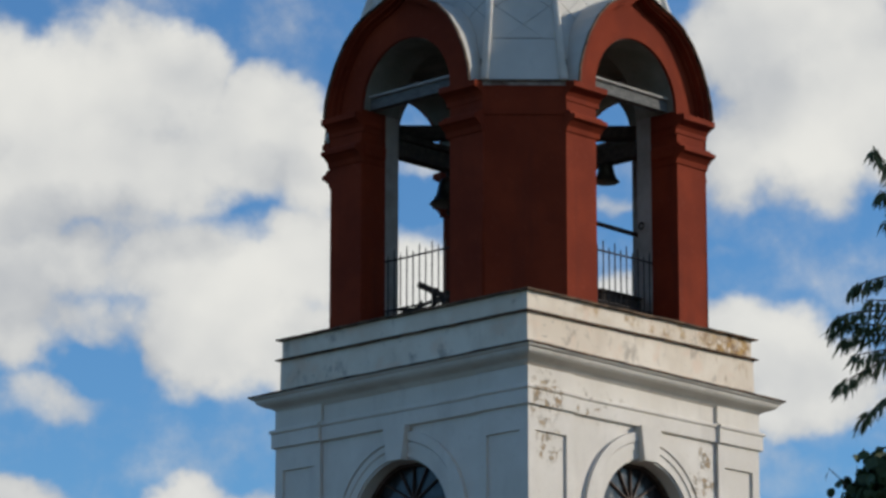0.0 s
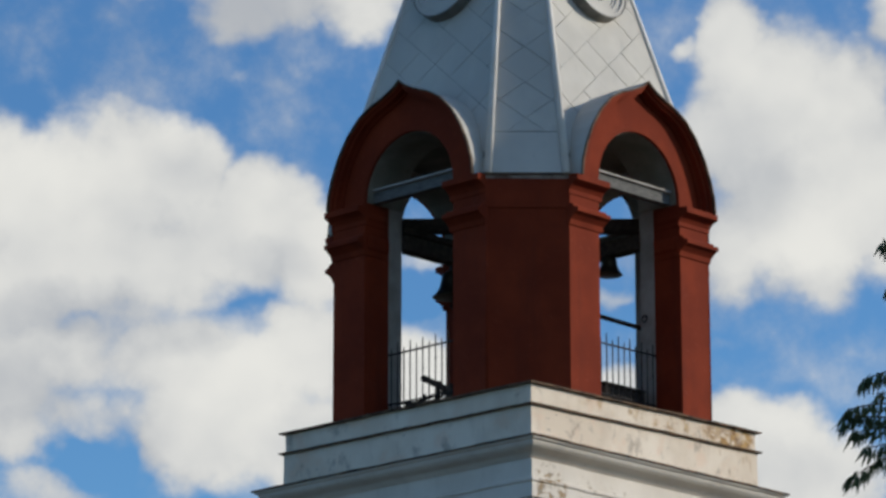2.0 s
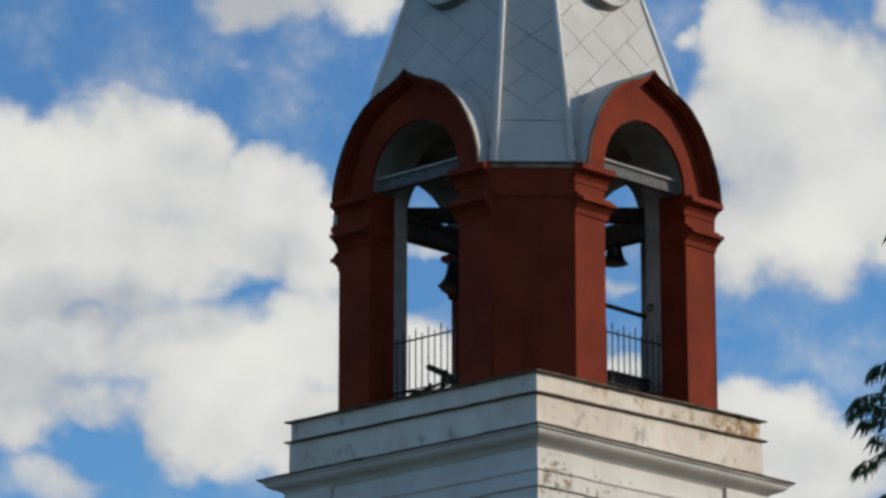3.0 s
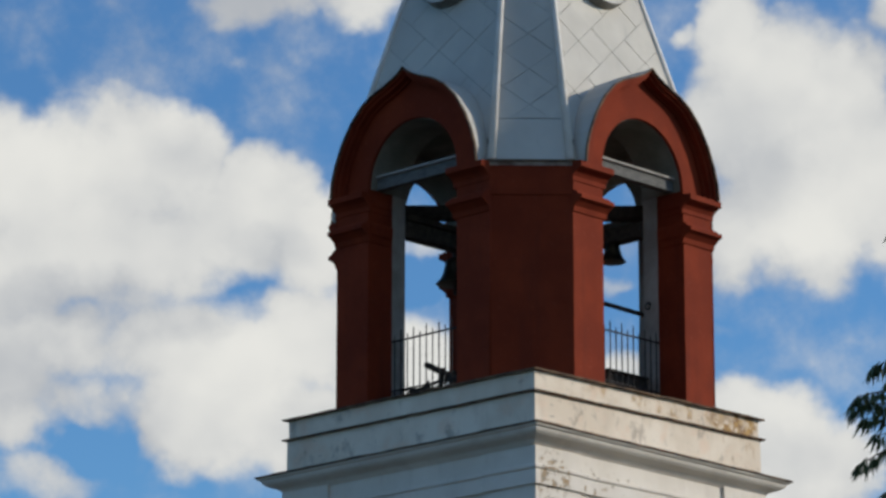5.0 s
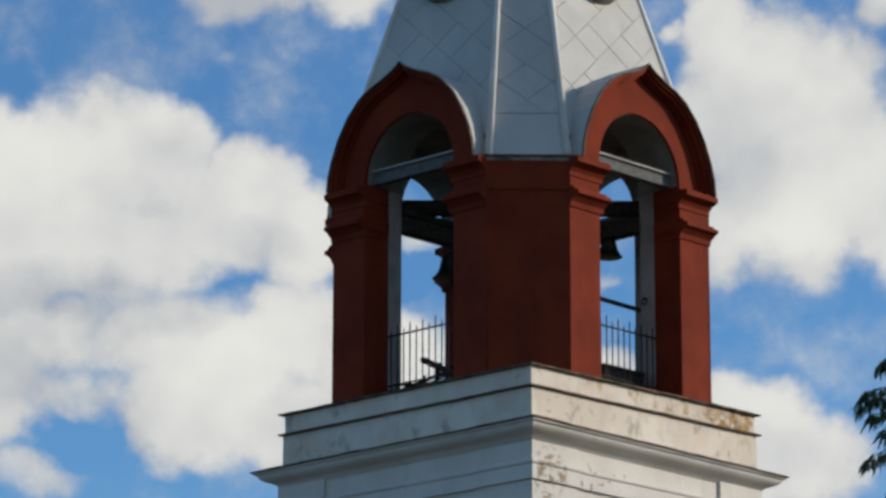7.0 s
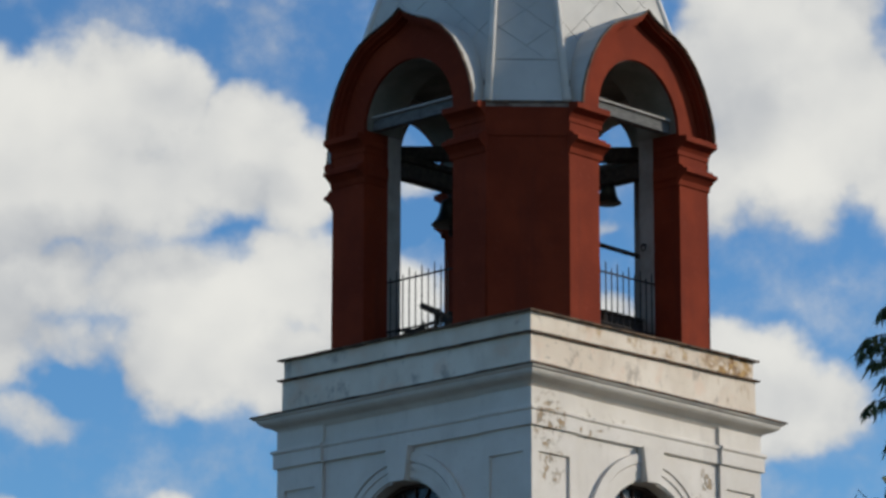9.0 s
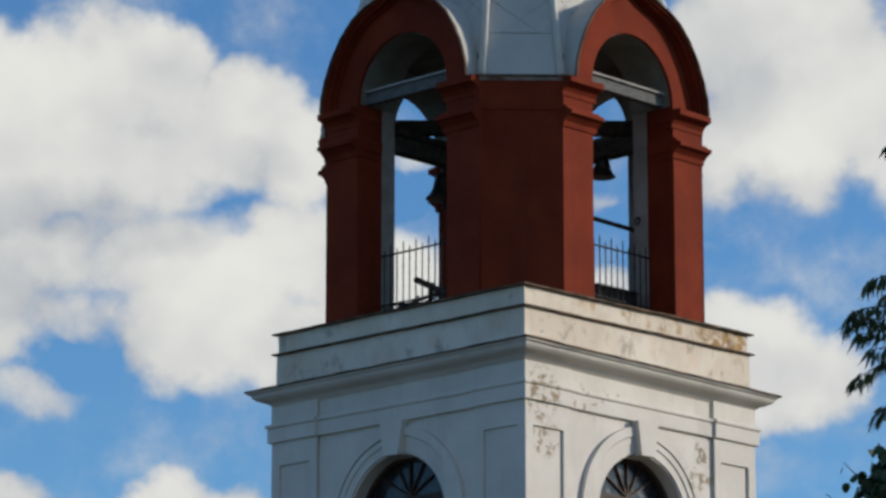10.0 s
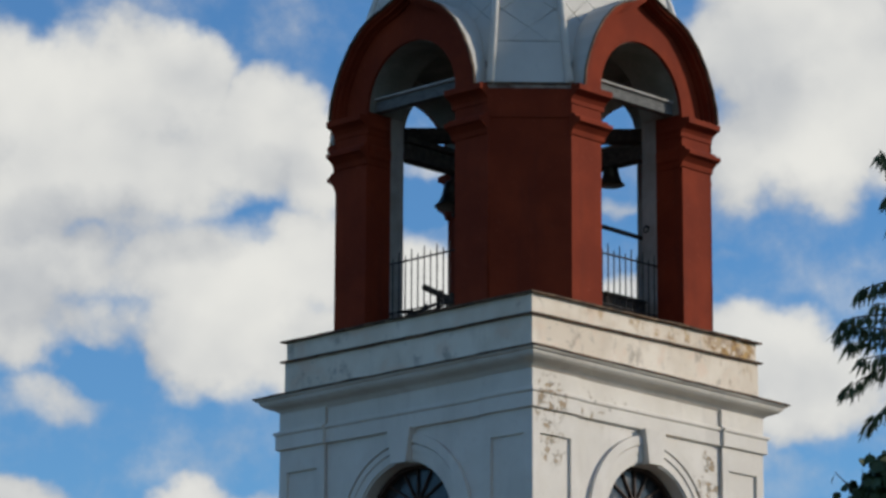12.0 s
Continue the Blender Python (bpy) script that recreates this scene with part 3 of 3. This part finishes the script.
# belfry
for k in range(4):
    pl = sides(k)
    opening = [(-HALF, 0.0)] + [(-u, z) for u, z in arc(HALF, SPRING, 24)] + [(HALF, 0.0)]
    outer = [(-B, 0.0)] + opening + [(B, 0.0), (B, 3.46)] + ogee(0.05) + [(-B, 3.46)]
    tpart("belfry_wall", prism(outer, lambda u, v, d: pl(u, d, v), (A, MID)), M_RED, label="brick-red painted belfry wall")
    inner = [(-B, 0.0)] + opening + [(B, 0.0), (B, 4.8), (-B, 4.8)]
    tpart("inner_wall", prism(inner, lambda u, v, d: pl(u, d, v), (MID, IN)), M_INNER, label="grey-white plastered inner face")
    # gable hood in three steps, and its sheet roof
    for a, b, out in ((0.0, 0.06, 0.20), (0.06, 0.11, 0.15), (0.11, 0.15, 0.05)):
        o, i = ogee(a), ogee(b)
        tpart("hood_moulding", prism(o + i[::-1], lambda u, v, d: pl(u, d, v), (A - 0.02, A + out)), M_RED)
    o, i = ogee(-0.006), ogee(0.012)
    tpart("gable_roof", prism(o + i[::-1], lambda u, v, d: pl(u, d, v), (A + 0.195, 1.70)), M_SHEET, label="grey sheet-metal gable roof")
    o, i = ogee(-0.016), ogee(0.010)
    tpart("gable_edge", prism(o + i[::-1], lambda u, v, d: pl(u, d, v), (A + 0.245, A + 0.20)), M_FLASH)
    for s in (-1, 1):
        for prof in (
            [(-0.02, 3.17), (0.015, 3.18), (0.02, 3.25), (0.06, 3.31), (0.12, 3.35), (0.165, 3.37), (0.165, 3.462), (0.02, 3.485), (-0.02, 3.485)],
            [(-0.02, 2.66), (0.02, 2.68), (0.04, 2.76), (0.09, 2.81), (0.12, 2.84), (0.165, 2.86), (0.165, 2.92), (0.10, 2.945), (0.08, 2.99), (0.02, 3.02), (-0.02, 3.02)],
        ):
            tpart("capital", prism(prof, lambda o, z, u: pl(s * u, A + o * 1.22, z), (0.93, B + 0.025)), M_RED)
            tpart("capital_return", prism([(o, z) for o, z in prof if o < 0.12] + [(0.07, prof[-1][1])], lambda o, z, u: pl(s * (HALF - max(o, -0.01) * 0.7), u, z), (A - 0.01, A - 0.50)), M_RED)
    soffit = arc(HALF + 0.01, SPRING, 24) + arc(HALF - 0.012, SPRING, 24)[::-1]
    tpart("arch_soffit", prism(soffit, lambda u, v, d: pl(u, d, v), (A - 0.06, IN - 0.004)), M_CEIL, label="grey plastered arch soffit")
    # cross timber under the arch
    tie = tpart("arch_timber", prism([(-HALF - 0.05, 3.56), (HALF + 0.05, 3.56), (HALF + 0.05, 3.74), (-HALF - 0.05, 3.74)], lambda u, v, d: pl(u, d, v), (2.42, 2.28)), M_BEAM, label="pale weathered cross timber")
    # top strip of the timber, paler than its face
    tpart("timber_cap", prism([(-HALF - 0.05, 3.745), (HALF + 0.05, 3.745), (HALF + 0.05, 3.78), (-HALF - 0.05, 3.78)], lambda u, v, d: pl(u, d, v), (2.47, 2.26)), M_INNER, tie, "pale capping strip")
    # ring bolt in the inner jamb
    bolt = tpart("ring_bolt", tube([pl(HALF - 0.07, 1.88, 1.80), pl(HALF + 0.02, 1.88, 1.80)], 0.022, 8), M_IRON)
    tpart("bolt_ring", tube([pl(HALF - 0.065, 1.88 + 0.05 * math.sin(0.5236 * j), 1.75 + 0.05 * math.cos(0.5236 * j)) for j in range(12)], 0.012, 6), M_IRON, bolt)
    # corner pier
    tpart("corner_pier", prism([(B, A), (A, B), (IN, B), (B, IN)], lambda u, v, d: pl(u, v, d), (0.0, 3.50)), M_RED)
    g = 0.02
    tpart("pier_band", prism([(B + 0.01, A + g), (A + g, B + 0.01), (A - 0.1, B - 0.1 + g), (B - 0.1 + g, A - 0.1)], lambda u, v, d: pl(u, v, d), (2.94, 3.47)), M_RED)
    e = 0.05
    tpart("eave", prism([(B + 0.0, A + 1.414 * e), (A + 1.414 * e, B), (A - 0.3, B - 0.3), (B - 0.3, A - 0.3)], lambda u, v, d: pl(u, v, d), (3.465, 3.495)), M_FLASH)
    e = 0.03
    tpart("eave_board", prism([(B + 0.0, A + 1.414 * e), (A + 1.414 * e, B), (A - 0.2, B - 0.2), (B - 0.2, A - 0.2)], lambda u, v, d: pl(u, v, d), (3.405, 3.463)), M_BOARD, label="peeling pale eave board")
    tpart("corner_bead", tube([pl(B, A - 0.012, 0.02), pl(B, A - 0.012, 3.40)], 0.022, 8), M_RED, smooth=True)
tpart("belfry_floor", loft([(IN + 0.3, 0.02), (IN + 0.3, 0.08)]), M_TIMBER)
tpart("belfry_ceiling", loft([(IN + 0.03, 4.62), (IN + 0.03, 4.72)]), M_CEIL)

# bell frame timbers
for x0, x1, y0, y1, z0, z1 in ((-1.14, -0.90, -1.74, 1.74, 2.91, 3.17), (-1.74, 1.74, 0.90, 1.14, 2.94, 3.20)):
    tpart("bell_beam", box(x0, x1, y0, y1, z0, z1, bevel=0.012), M_TIMBER, label="dark heavy bell-frame timber")
for x0, x1, y0, y1, z0, z1 in ((-1.12, -0.93, -1.74, 1.74, 3.215, 3.31),):
    tpart("bell_plank", box(x0, x1, y0, y1, z0, z1, bevel=0.01), M_TIMBER)
bm = box(-2.5, 2.5, -0.12, 0.12, 3.36, 3.58, bevel=0.012)
bmesh.ops.rotate(bm, verts=bm.verts, cent=(0, 0, 0), matrix=Matrix.Rotation(radians(44), 3, "Z"))
tpart("bell_beam", bm, M_TIMBER)

# spire
APEX, FOOT, SA, SB = 13.0, 3.49, 2.605, 1.74


def shrink_at(z):
    return (APEX - z) / (APEX - FOOT)


spire = tpart("spire_core", loft([(1.55, 4.9), (0.03, 12.7)]), M_DARK)


def face_place(k):
    """Flat coordinates on a broad spire face: across, height, thickness outwards."""
    pl = sides(k)
    lean = SA / (APEX - FOOT)

    def at(u, z, d):
        return pl(u, SA * shrink_at(z) + d, z + d * lean)
    return at


def narrow_place(k):
    """The same on a narrow spire face, between two broad ones."""
    a = k * math.pi / 2 + math.pi / 4
    c, s = math.cos(a), math.sin(a)
    far = (SA + SB) / math.sqrt(2)

    def at(u, z, d):
        x, y = u, -(far * shrink_at(z) + d)
        return Vector((x * c - y * s, x * s + y * c, z + d * far / (APEX - FOOT)))
    return at


def tile_face(place, half, keep, low=4.235):
    """Diamond sheets laid over a triangle of the given half width at the foot; with narrow seams between them."""
    w, h = 0.82, 0.66
    slope = half / (APEX - FOOT)
    n = math.hypot(1, slope)
    rows = int((APEX - FOOT) / (h / 2)) + 2
    for r in range(rows):
        for c in range(-6, 7):
            cx, cz = (c + 0.5 * (r % 2)) * w, FOOT + r * h / 2
            q = 0.979 + 0.012 * ((r * 5 + c * 11) % 7) / 6
            poly = [(cx - w / 2 * q, cz), (cx, cz - h / 2 * q), (cx + w / 2 * q, cz), (cx, cz + h / 2 * q)]
            for nx, ny, d in ((1 / n, slope / n, slope * APEX / n - 0.02), (-1 / n, slope / n, slope * APEX / n - 0.02), (0, -1, -low), (0, 1, 12.3)):
                poly = cut(poly, nx, ny, d)
                if len(poly) < 3:
                    break
            if len(poly) < 3 or not keep(cx, cz):
                continue
            lift = 0.008 + 0.006 * ((r * 7 + c * 3) % 3) / 2
            tpart("shingle", prism(poly, lambda u, v, d: place(u, v, d), (0.0, lift)), M_SHEET, spire)


def outside_gable(x, z):
    for (x0, z0), (x1, z1) in zip(OGEE, OGEE[1:]):
        if x0 <= abs(x) <= x1:
            lim = z0 + (z1 - z0) * (abs(x) - x0) / (x1 - x0)
            return z > lim - 0.30
    return True


for k in range(4):
    at = face_place(k)
    notch = [(u, max(z, FOOT)) for u, z in ogee(0.0)]
    outline = [(SB, FOOT), (0.004, APEX - 0.01), (-0.004, APEX - 0.01), (-SB, FOOT)] + [(u, z) for u, z in notch[::-1]]
    tpart("spire_face", prism(outline, lambda u, v, d: at(u, v, d), (-0.03, 0.0)), M_SEAM, spire)
    tile_face(at, SB, outside_gable, FOOT + 0.01)
    nt = narrow_place(k)
    hw = (SA - SB) / math.sqrt(2)
    tpart("spire_face", prism([(hw, FOOT), (0.003, APEX - 0.01), (-0.003, APEX - 0.01), (-hw, FOOT)], lambda u, v, d: nt(u, v, d), (-0.03, 0.0)), M_SEAM, spire)
    tile_face(nt, hw, lambda x, z: True)
    low = hw * shrink_at(4.22) - 0.02
    tpart("foot_sheet", prism([(hw - 0.02, FOOT + 0.004), (low, 4.22), (-low, 4.22), (0.02 - hw, FOOT + 0.004)], lambda u, v, d: nt(u, v, d), (0.0, 0.012)), M_SHEET, spire)
    for s in (-1, 1):
        foot, top = nt(s * hw, FOOT, 0.012), nt(s * hw * 0.08, FOOT + 0.92 * (APEX - FOOT), 0.01)
        tpart("spire_rib", tube([foot, top], [0.065, 0.02], 10), M_RIB, spire, smooth=True)
    # round dormer with a stepped ring
    ocu = None
    ZC = 7.28
    # The hole is a flat disc, its inner darkness put into the colour.
    for r0, r1, d0, d1, mat in ((0.0, 0.345, 0.02, 0.04, M_HOLE), (0.335, 0.47, 0.0, 0.10, M_SHEET), (0.47, 0.52, 0.0, 0.12, M_SHEET), (0.52, 0.61, 0.0, 0.15, M_SHEET), (0.61, 0.67, 0.0, 0.185, M_SHEET), (0.67, 0.69, 0.0, 0.195, M_SEAM)):
        pts = [(r1 * math.cos(2 * math.pi * j / 40), ZC + r1 * math.sin(2 * math.pi * j / 40)) for j in range(40)]
        if r0 == 0:
            bm = prism(pts, lambda u, v, d: at(u, v, d), (d0, d1))
        else:
            bm = bmesh.new()
            loops = []
            for r, d in ((r0, d0), (r0, d1), (r1, d1), (r1, d0)):
                loops.append([bm.verts.new(at(r * math.cos(2 * math.pi * j / 40), ZC + r * math.sin(2 * math.pi * j / 40), d)) for j in range(40)])
            for a, b in zip(loops, loops[1:] + loops[:1]):
                for j in range(40):
                    bm.faces.new((a[j], a[(j + 1) % 40], b[(j + 1) % 40], b[j]))
        if ocu is None:
            ocu = tpart("round_dormer", bm, mat, tower, "dark round opening in stepped grey ring")
        else:
            tpart("dormer_ring", bm, mat, ocu)

# ---------------- things in the belfry ----------------


def railing(k, depth):
    pl = sides(k)
    ob = thing("railing", "thin black iron railing across the belfry opening", "railing", (0, 0, Z0), "belfry railings")
    part("rail", tube([pl(-HALF, depth, 1.11), pl(HALF, depth, 1.12)], 0.016), M_IRON, ob)
    part("rail", tube([pl(-HALF, depth, 0.30), pl(HALF, depth, 0.30)], 0.014), M_IRON, ob)
    n = 14
    for j in range(n):
        u = -HALF + 0.07 + j * (2 * HALF - 0.14) / (n - 1)
        top = 1.30 if j % 2 else 1.21
        pk = part("picket", tube([pl(u, depth, 0.10), pl(u, depth, top - 0.05), pl(u, depth, top)], [0.011, 0.011, 0.003], 6), M_IRON, ob)
        if j % 2:
            z = 0.74 if j % 4 == 1 else 0.86
            part("knot", tube([pl(u, depth, z), pl(u, depth, z + 0.04), pl(u, depth, z + 0.08)], [0.009, 0.017, 0.009], 6), M_IRON, pk)
    return ob


for k in range(2):
    railing(k, MID)


def bell(x, y, lip, r, h, beam_z, drop=-0.08):
    ob = thing("bell", "dark bronze church bell hanging from the bell frame", "bell", (x, y, Z0 + lip), "bells")
    prof = [(r * 0.90, 0.0), (r, 0.012), (r * 0.98, 0.05 * h), (r * 0.80, 0.18 * h), (r * 0.64, 0.40 * h), (r * 0.56, 0.66 * h), (r * 0.50, 0.86 * h), (r * 0.34, 0.95 * h), (r * 0.10, h)]
    part("bell_body", lathe(prof, 32), M_BRONZE, ob, smooth=True)
    part("crown", tube([(0, 0, h * 0.97), (0, 0, beam_z - lip + 0.03)], r * 0.16, 10), M_IRON, ob)
    part("clapper", tube([(0, 0, h * 0.5), (0, 0, 0.06 - drop), (0, 0, -drop), (0, 0, -drop - 0.06)], [0.012, 0.02, 0.05, 0.02], 10), M_IRON, ob)
    return ob


bell(1.05, 1.02, 2.64, 0.225, 0.36, 2.96)
bell(-1.02, -0.52, 2.35, 0.33, 0.46, 2.92, 0.12)
bell(0.0, 1.02, 2.45, 0.30, 0.40, 2.92)
bell(-1.02, 0.4, 2.40, 0.30, 0.40, 2.92)

bar = part("cross_bar", tube([(1.55, -1.75, Z0 + 1.76), (1.55, 1.72, Z0 + 1.70)], 0.04, 8), M_TIMBER)
tagged(bar, "dark timber bar fixed across inside the opening", "bar")
debris = thing("timber_scraps", "heap of dark scrap timber lying behind the railing", "timber", (0, 0, Z0 + 0.08))
for p, q, r in (((-0.45, -1.80, 0.62), (0.35, -1.82, 0.22), 0.055), ((-0.90, -1.78, 0.20), (0.30, -1.80, 0.38), 0.028), ((-0.95, -1.84, 0.28), (-0.25, -1.80, 0.20), 0.025),
                ((-0.15, -1.82, 0.02), (-0.05, -1.84, 0.50), 0.04), ((0.05, -1.84, 0.0), (0.20, -1.80, 0.42), 0.05), ((-0.80, -1.82, 0.0), (-0.74, -1.82, 0.30), 0.05), ((-0.6, -1.84, 0.12), (0.1, -1.78, 0.30), 0.02), ((-0.85, -1.8, 0.05), (-0.35, -1.84, 0.33), 0.018), ((-0.3, -1.8, 0.05), (0.4, -1.8, 0.36), 0.03)):
    part("timber", tube([p, q], r, 6), M_TIMBER, debris)
chest = thing("low_chest", "low dark wooden box behind the railing", "box", (0, 0, Z0 + 0.08))
part("chest_body", box(1.35, 1.80, 0.02, 1.00, 0.0, 0.45, bevel=0.02), M_TIMBER, chest)
part("chest_lid", box(1.32, 1.83, -0.01, 1.03, 0.455, 0.51, bevel=0.015), M_TIMBER, chest)

# ---------------- trees ----------------


def leaf_into(bm, base, along, side, length, width):
    nrm = along.cross(side).normalized()
    pts = [base, base + along * length * 0.35 + side * width * 0.5 + nrm * width * 0.15, base + along * length, base + along * length * 0.35 - side * width * 0.5 + nrm * width * 0.15, base + along * length * 0.7]
    v = [bm.verts.new(p) for p in pts]
    bm.faces.new((v[0], v[1], v[4]))
    bm.faces.new((v[1], v[2], v[4]))
    bm.faces.new((v[2], v[3], v[4]))
    bm.faces.new((v[3], v[0], v[4]))


def round_leaf_into(bm, base, along, side, size):
    nrm = along.cross(side).normalized()
    ring = []
    for j in range(8):
        a = 2 * math.pi * j / 8
        ring.append(bm.verts.new(base + along * size * (0.5 - 0.5 * math.cos(a)) + side * size * 0.46 * math.sin(a) + nrm * size * 0.1 * math.cos(2 * a)))
    bm.faces.new(ring)


def curve_at(pts, t):
    a, b, c = pts
    return a * (1 - t) ** 2 + b * 2 * t * (1 - t) + c * t * t


rnd = random.Random(5)
willow = thing("willow_tree", "dark green willow with long narrow drooping leaves", "tree", (25.6, -21.2, 0))
crown, wood = bmesh.new(), []


def spray(tip, mid, root, count, length=0.125, droop=1.0):
    tip, mid, root = Vector(tip), Vector(mid), Vector(root)
    wood.append(([curve_at((root, mid, tip), j / 6) for j in range(7)], [0.012 - 0.0015 * j for j in range(7)]))
    count = int(count * 0.95)
    for j in range(count):
        t = 1.0 - (j / count) ** 1.15
        p = curve_at((root, mid, tip), t) + Vector([rnd.uniform(-0.02, 0.02) for _ in range(3)])
        d = Vector((rnd.gauss(-0.2, 0.25), rnd.gauss(-0.15, 0.25), -droop * rnd.uniform(0.5, 1.2))).normalized()
        s = d.cross(Vector((rnd.gauss(0, 1), rnd.gauss(0, 1), rnd.gauss(0, 0.4)))).normalized()
        leaf_into(crown, p, d, s, length * rnd.uniform(0.75, 1.25), 0.024 * rnd.uniform(0.8, 1.25))


O = Vector((-25.6, 21.2, 0))
for tip, mid, root, count in (
    ((23.87, -22.52, 7.19), (24.02, -22.43, 7.30), (24.35, -22.2, 7.28), 110),
    ((23.72, -22.57, 6.94), (23.91, -22.42, 7.00), (24.3, -22.1, 6.85), 130),
    ((23.70, -22.47, 6.54), (23.90, -22.35, 6.70), (24.3, -22.1, 6.85), 100),
    ((23.78, -22.35, 6.29), (23.96, -22.26, 6.50), (24.3, -22.05, 6.70), 90),
    ((24.15, -22.60, 8.13), (24.22, -22.49, 7.98), (24.39, -22.24, 7.52), 90),
    ((24.13, -22.52, 7.85), (24.22, -22.43, 7.78), (24.42, -22.19, 7.44), 80),
    ((24.24, -22.51, 8.05), (24.31, -22.41, 7.92), (24.46, -22.17, 7.48), 80),
    ((24.13, -22.46, 7.64), (24.26, -22.36, 7.66), (24.44, -22.15, 7.37), 60),
    ((23.77, -22.50, 6.85), (23.96, -22.37, 6.91), (24.26, -22.13, 6.84), 70),
    ((23.82, -22.44, 6.74), (23.97, -22.33, 6.79), (24.26, -22.13, 6.80), 60),
    ((23.93, -22.45, 7.11), (24.06, -22.36, 7.13), (24.29, -22.16, 7.03), 60),
    ((23.75, -22.55, 7.00), (23.92, -22.46, 7.08), (24.3, -22.15, 7.0), 90),
):
    spray(Vector(tip) + O, Vector(mid) + O, Vector(root) + O, count)
# the rest of the crown, away from the view
for j in range(170):
    an = rnd.uniform(0, 2 * math.pi)
    rr, zz = rnd.uniform(0.3, 1.45), rnd.uniform(6.2, 10.5)
    r0 = Vector((rr * math.cos(an), rr * math.sin(an), zz))
    out = Vector((math.cos(an), math.sin(an), 0)) * rnd.uniform(0.2, 0.5)
    if (r0 + out).dot(Vector((-0.72, -0.69, 0))) > 1.05:
        continue
    spray(r0 + out + Vector((0, 0, -rnd.uniform(0.2, 0.6))), r0 + out * 0.7 + Vector((0, 0, 0.1)), r0, 26)
part("trunk", tube([(0, 0, -0.1), (0.05, 0.02, 2.5), (0.0, 0.05, 5.5), (0.05, 0, 8.0), (0, 0, 10.0)], [0.20, 0.16, 0.12, 0.07, 0.02], 12), M_BARK, willow, smooth=True)
for z, root in ((6.0, (24.35, -22.2, 7.28)), (5.6, (24.3, -22.1, 6.85)), (6.2, (24.42, -22.20, 7.46)), (5.4, (24.3, -22.05, 6.70))):
    e = Vector(root) + O
    part("limb", tube([(0, 0.02, z), e * 0.5 + Vector((0, 0, z * 0.5 + 0.1)), e], [0.05, 0.03, 0.012], 8), M_BARK, willow, smooth=True)
twigs = bmesh.new()
for path, radii in wood:
    tmp = tube(path, radii, 4)
    me = bpy.data.meshes.new("tmp")
    tmp.to_mesh(me)
    tmp.free()
    twigs.from_mesh(me)
    bpy.data.meshes.remove(me)
tagged(part("twig", twigs, M_BARK, willow), kind="stuff")
tagged(part("crown", crown, M_WILLOW, willow), kind="stuff")

broad = thing("aspen_tree", "dark green tree with small round leaves", "tree", (24.3, -21.75, 0))
crown = bmesh.new()
O = Vector((-24.3, 21.75, 0))
centre = Vector((23.94, -22.08, 5.68)) + O
spots = [Vector(c) + O for c in ((23.57, -22.44, 5.97), (23.64, -22.37, 5.91), (23.58, -22.40, 5.85), (23.77, -22.31, 6.10), (23.75, -22.29, 5.95), (23.63, -22.33, 5.68))]
for j in range(1500):
    d = Vector((rnd.gauss(0, 1), rnd.gauss(0, 1), rnd.gauss(0, 1))).normalized()
    bumpy = 1 + 0.25 * noise.noise(d * 3.0)
    spots.append(centre + Vector((d.x * 0.42, d.y * 0.42, d.z * 0.46)) * bumpy * rnd.uniform(0.45, 1.0) ** 0.5)
for c in spots:
    d = Vector((rnd.gauss(0, 0.5), rnd.gauss(0, 0.5), -rnd.uniform(0.2, 1.0))).normalized()
    s = d.cross(Vector((rnd.gauss(0, 1), rnd.gauss(0, 1), rnd.gauss(0, 0.5)))).normalized()
    round_leaf_into(crown, c, d, s, rnd.uniform(0.07, 0.11))
part("trunk", tube([(0, 0, -0.1), (-0.05, -0.03, 2.5), (-0.2, -0.15, 4.6), (-0.3, -0.28, 5.8)], [0.09, 0.075, 0.05, 0.012], 10), M_BARK, broad, smooth=True)
for a, b in (((-0.25, -0.2, 5.2), Vector((23.57, -22.44, 5.99)) + O), ((-0.2, -0.2, 5.0), Vector((23.45, -22.49, 5.78)) + O), ((-0.22, -0.2, 5.1), Vector((23.63, -22.33, 5.70)) + O), ((-0.25, -0.25, 5.4), Vector((23.77, -22.31, 6.12)) + O)):
    a = Vector(a)
    part("twig", tube([a, (a + b) / 2 + Vector((0, 0, 0.05)), b], [0.014, 0.008, 0.003], 6), M_BARK, broad)
tagged(part("crown", crown, M_ROUND, broad), kind="stuff")
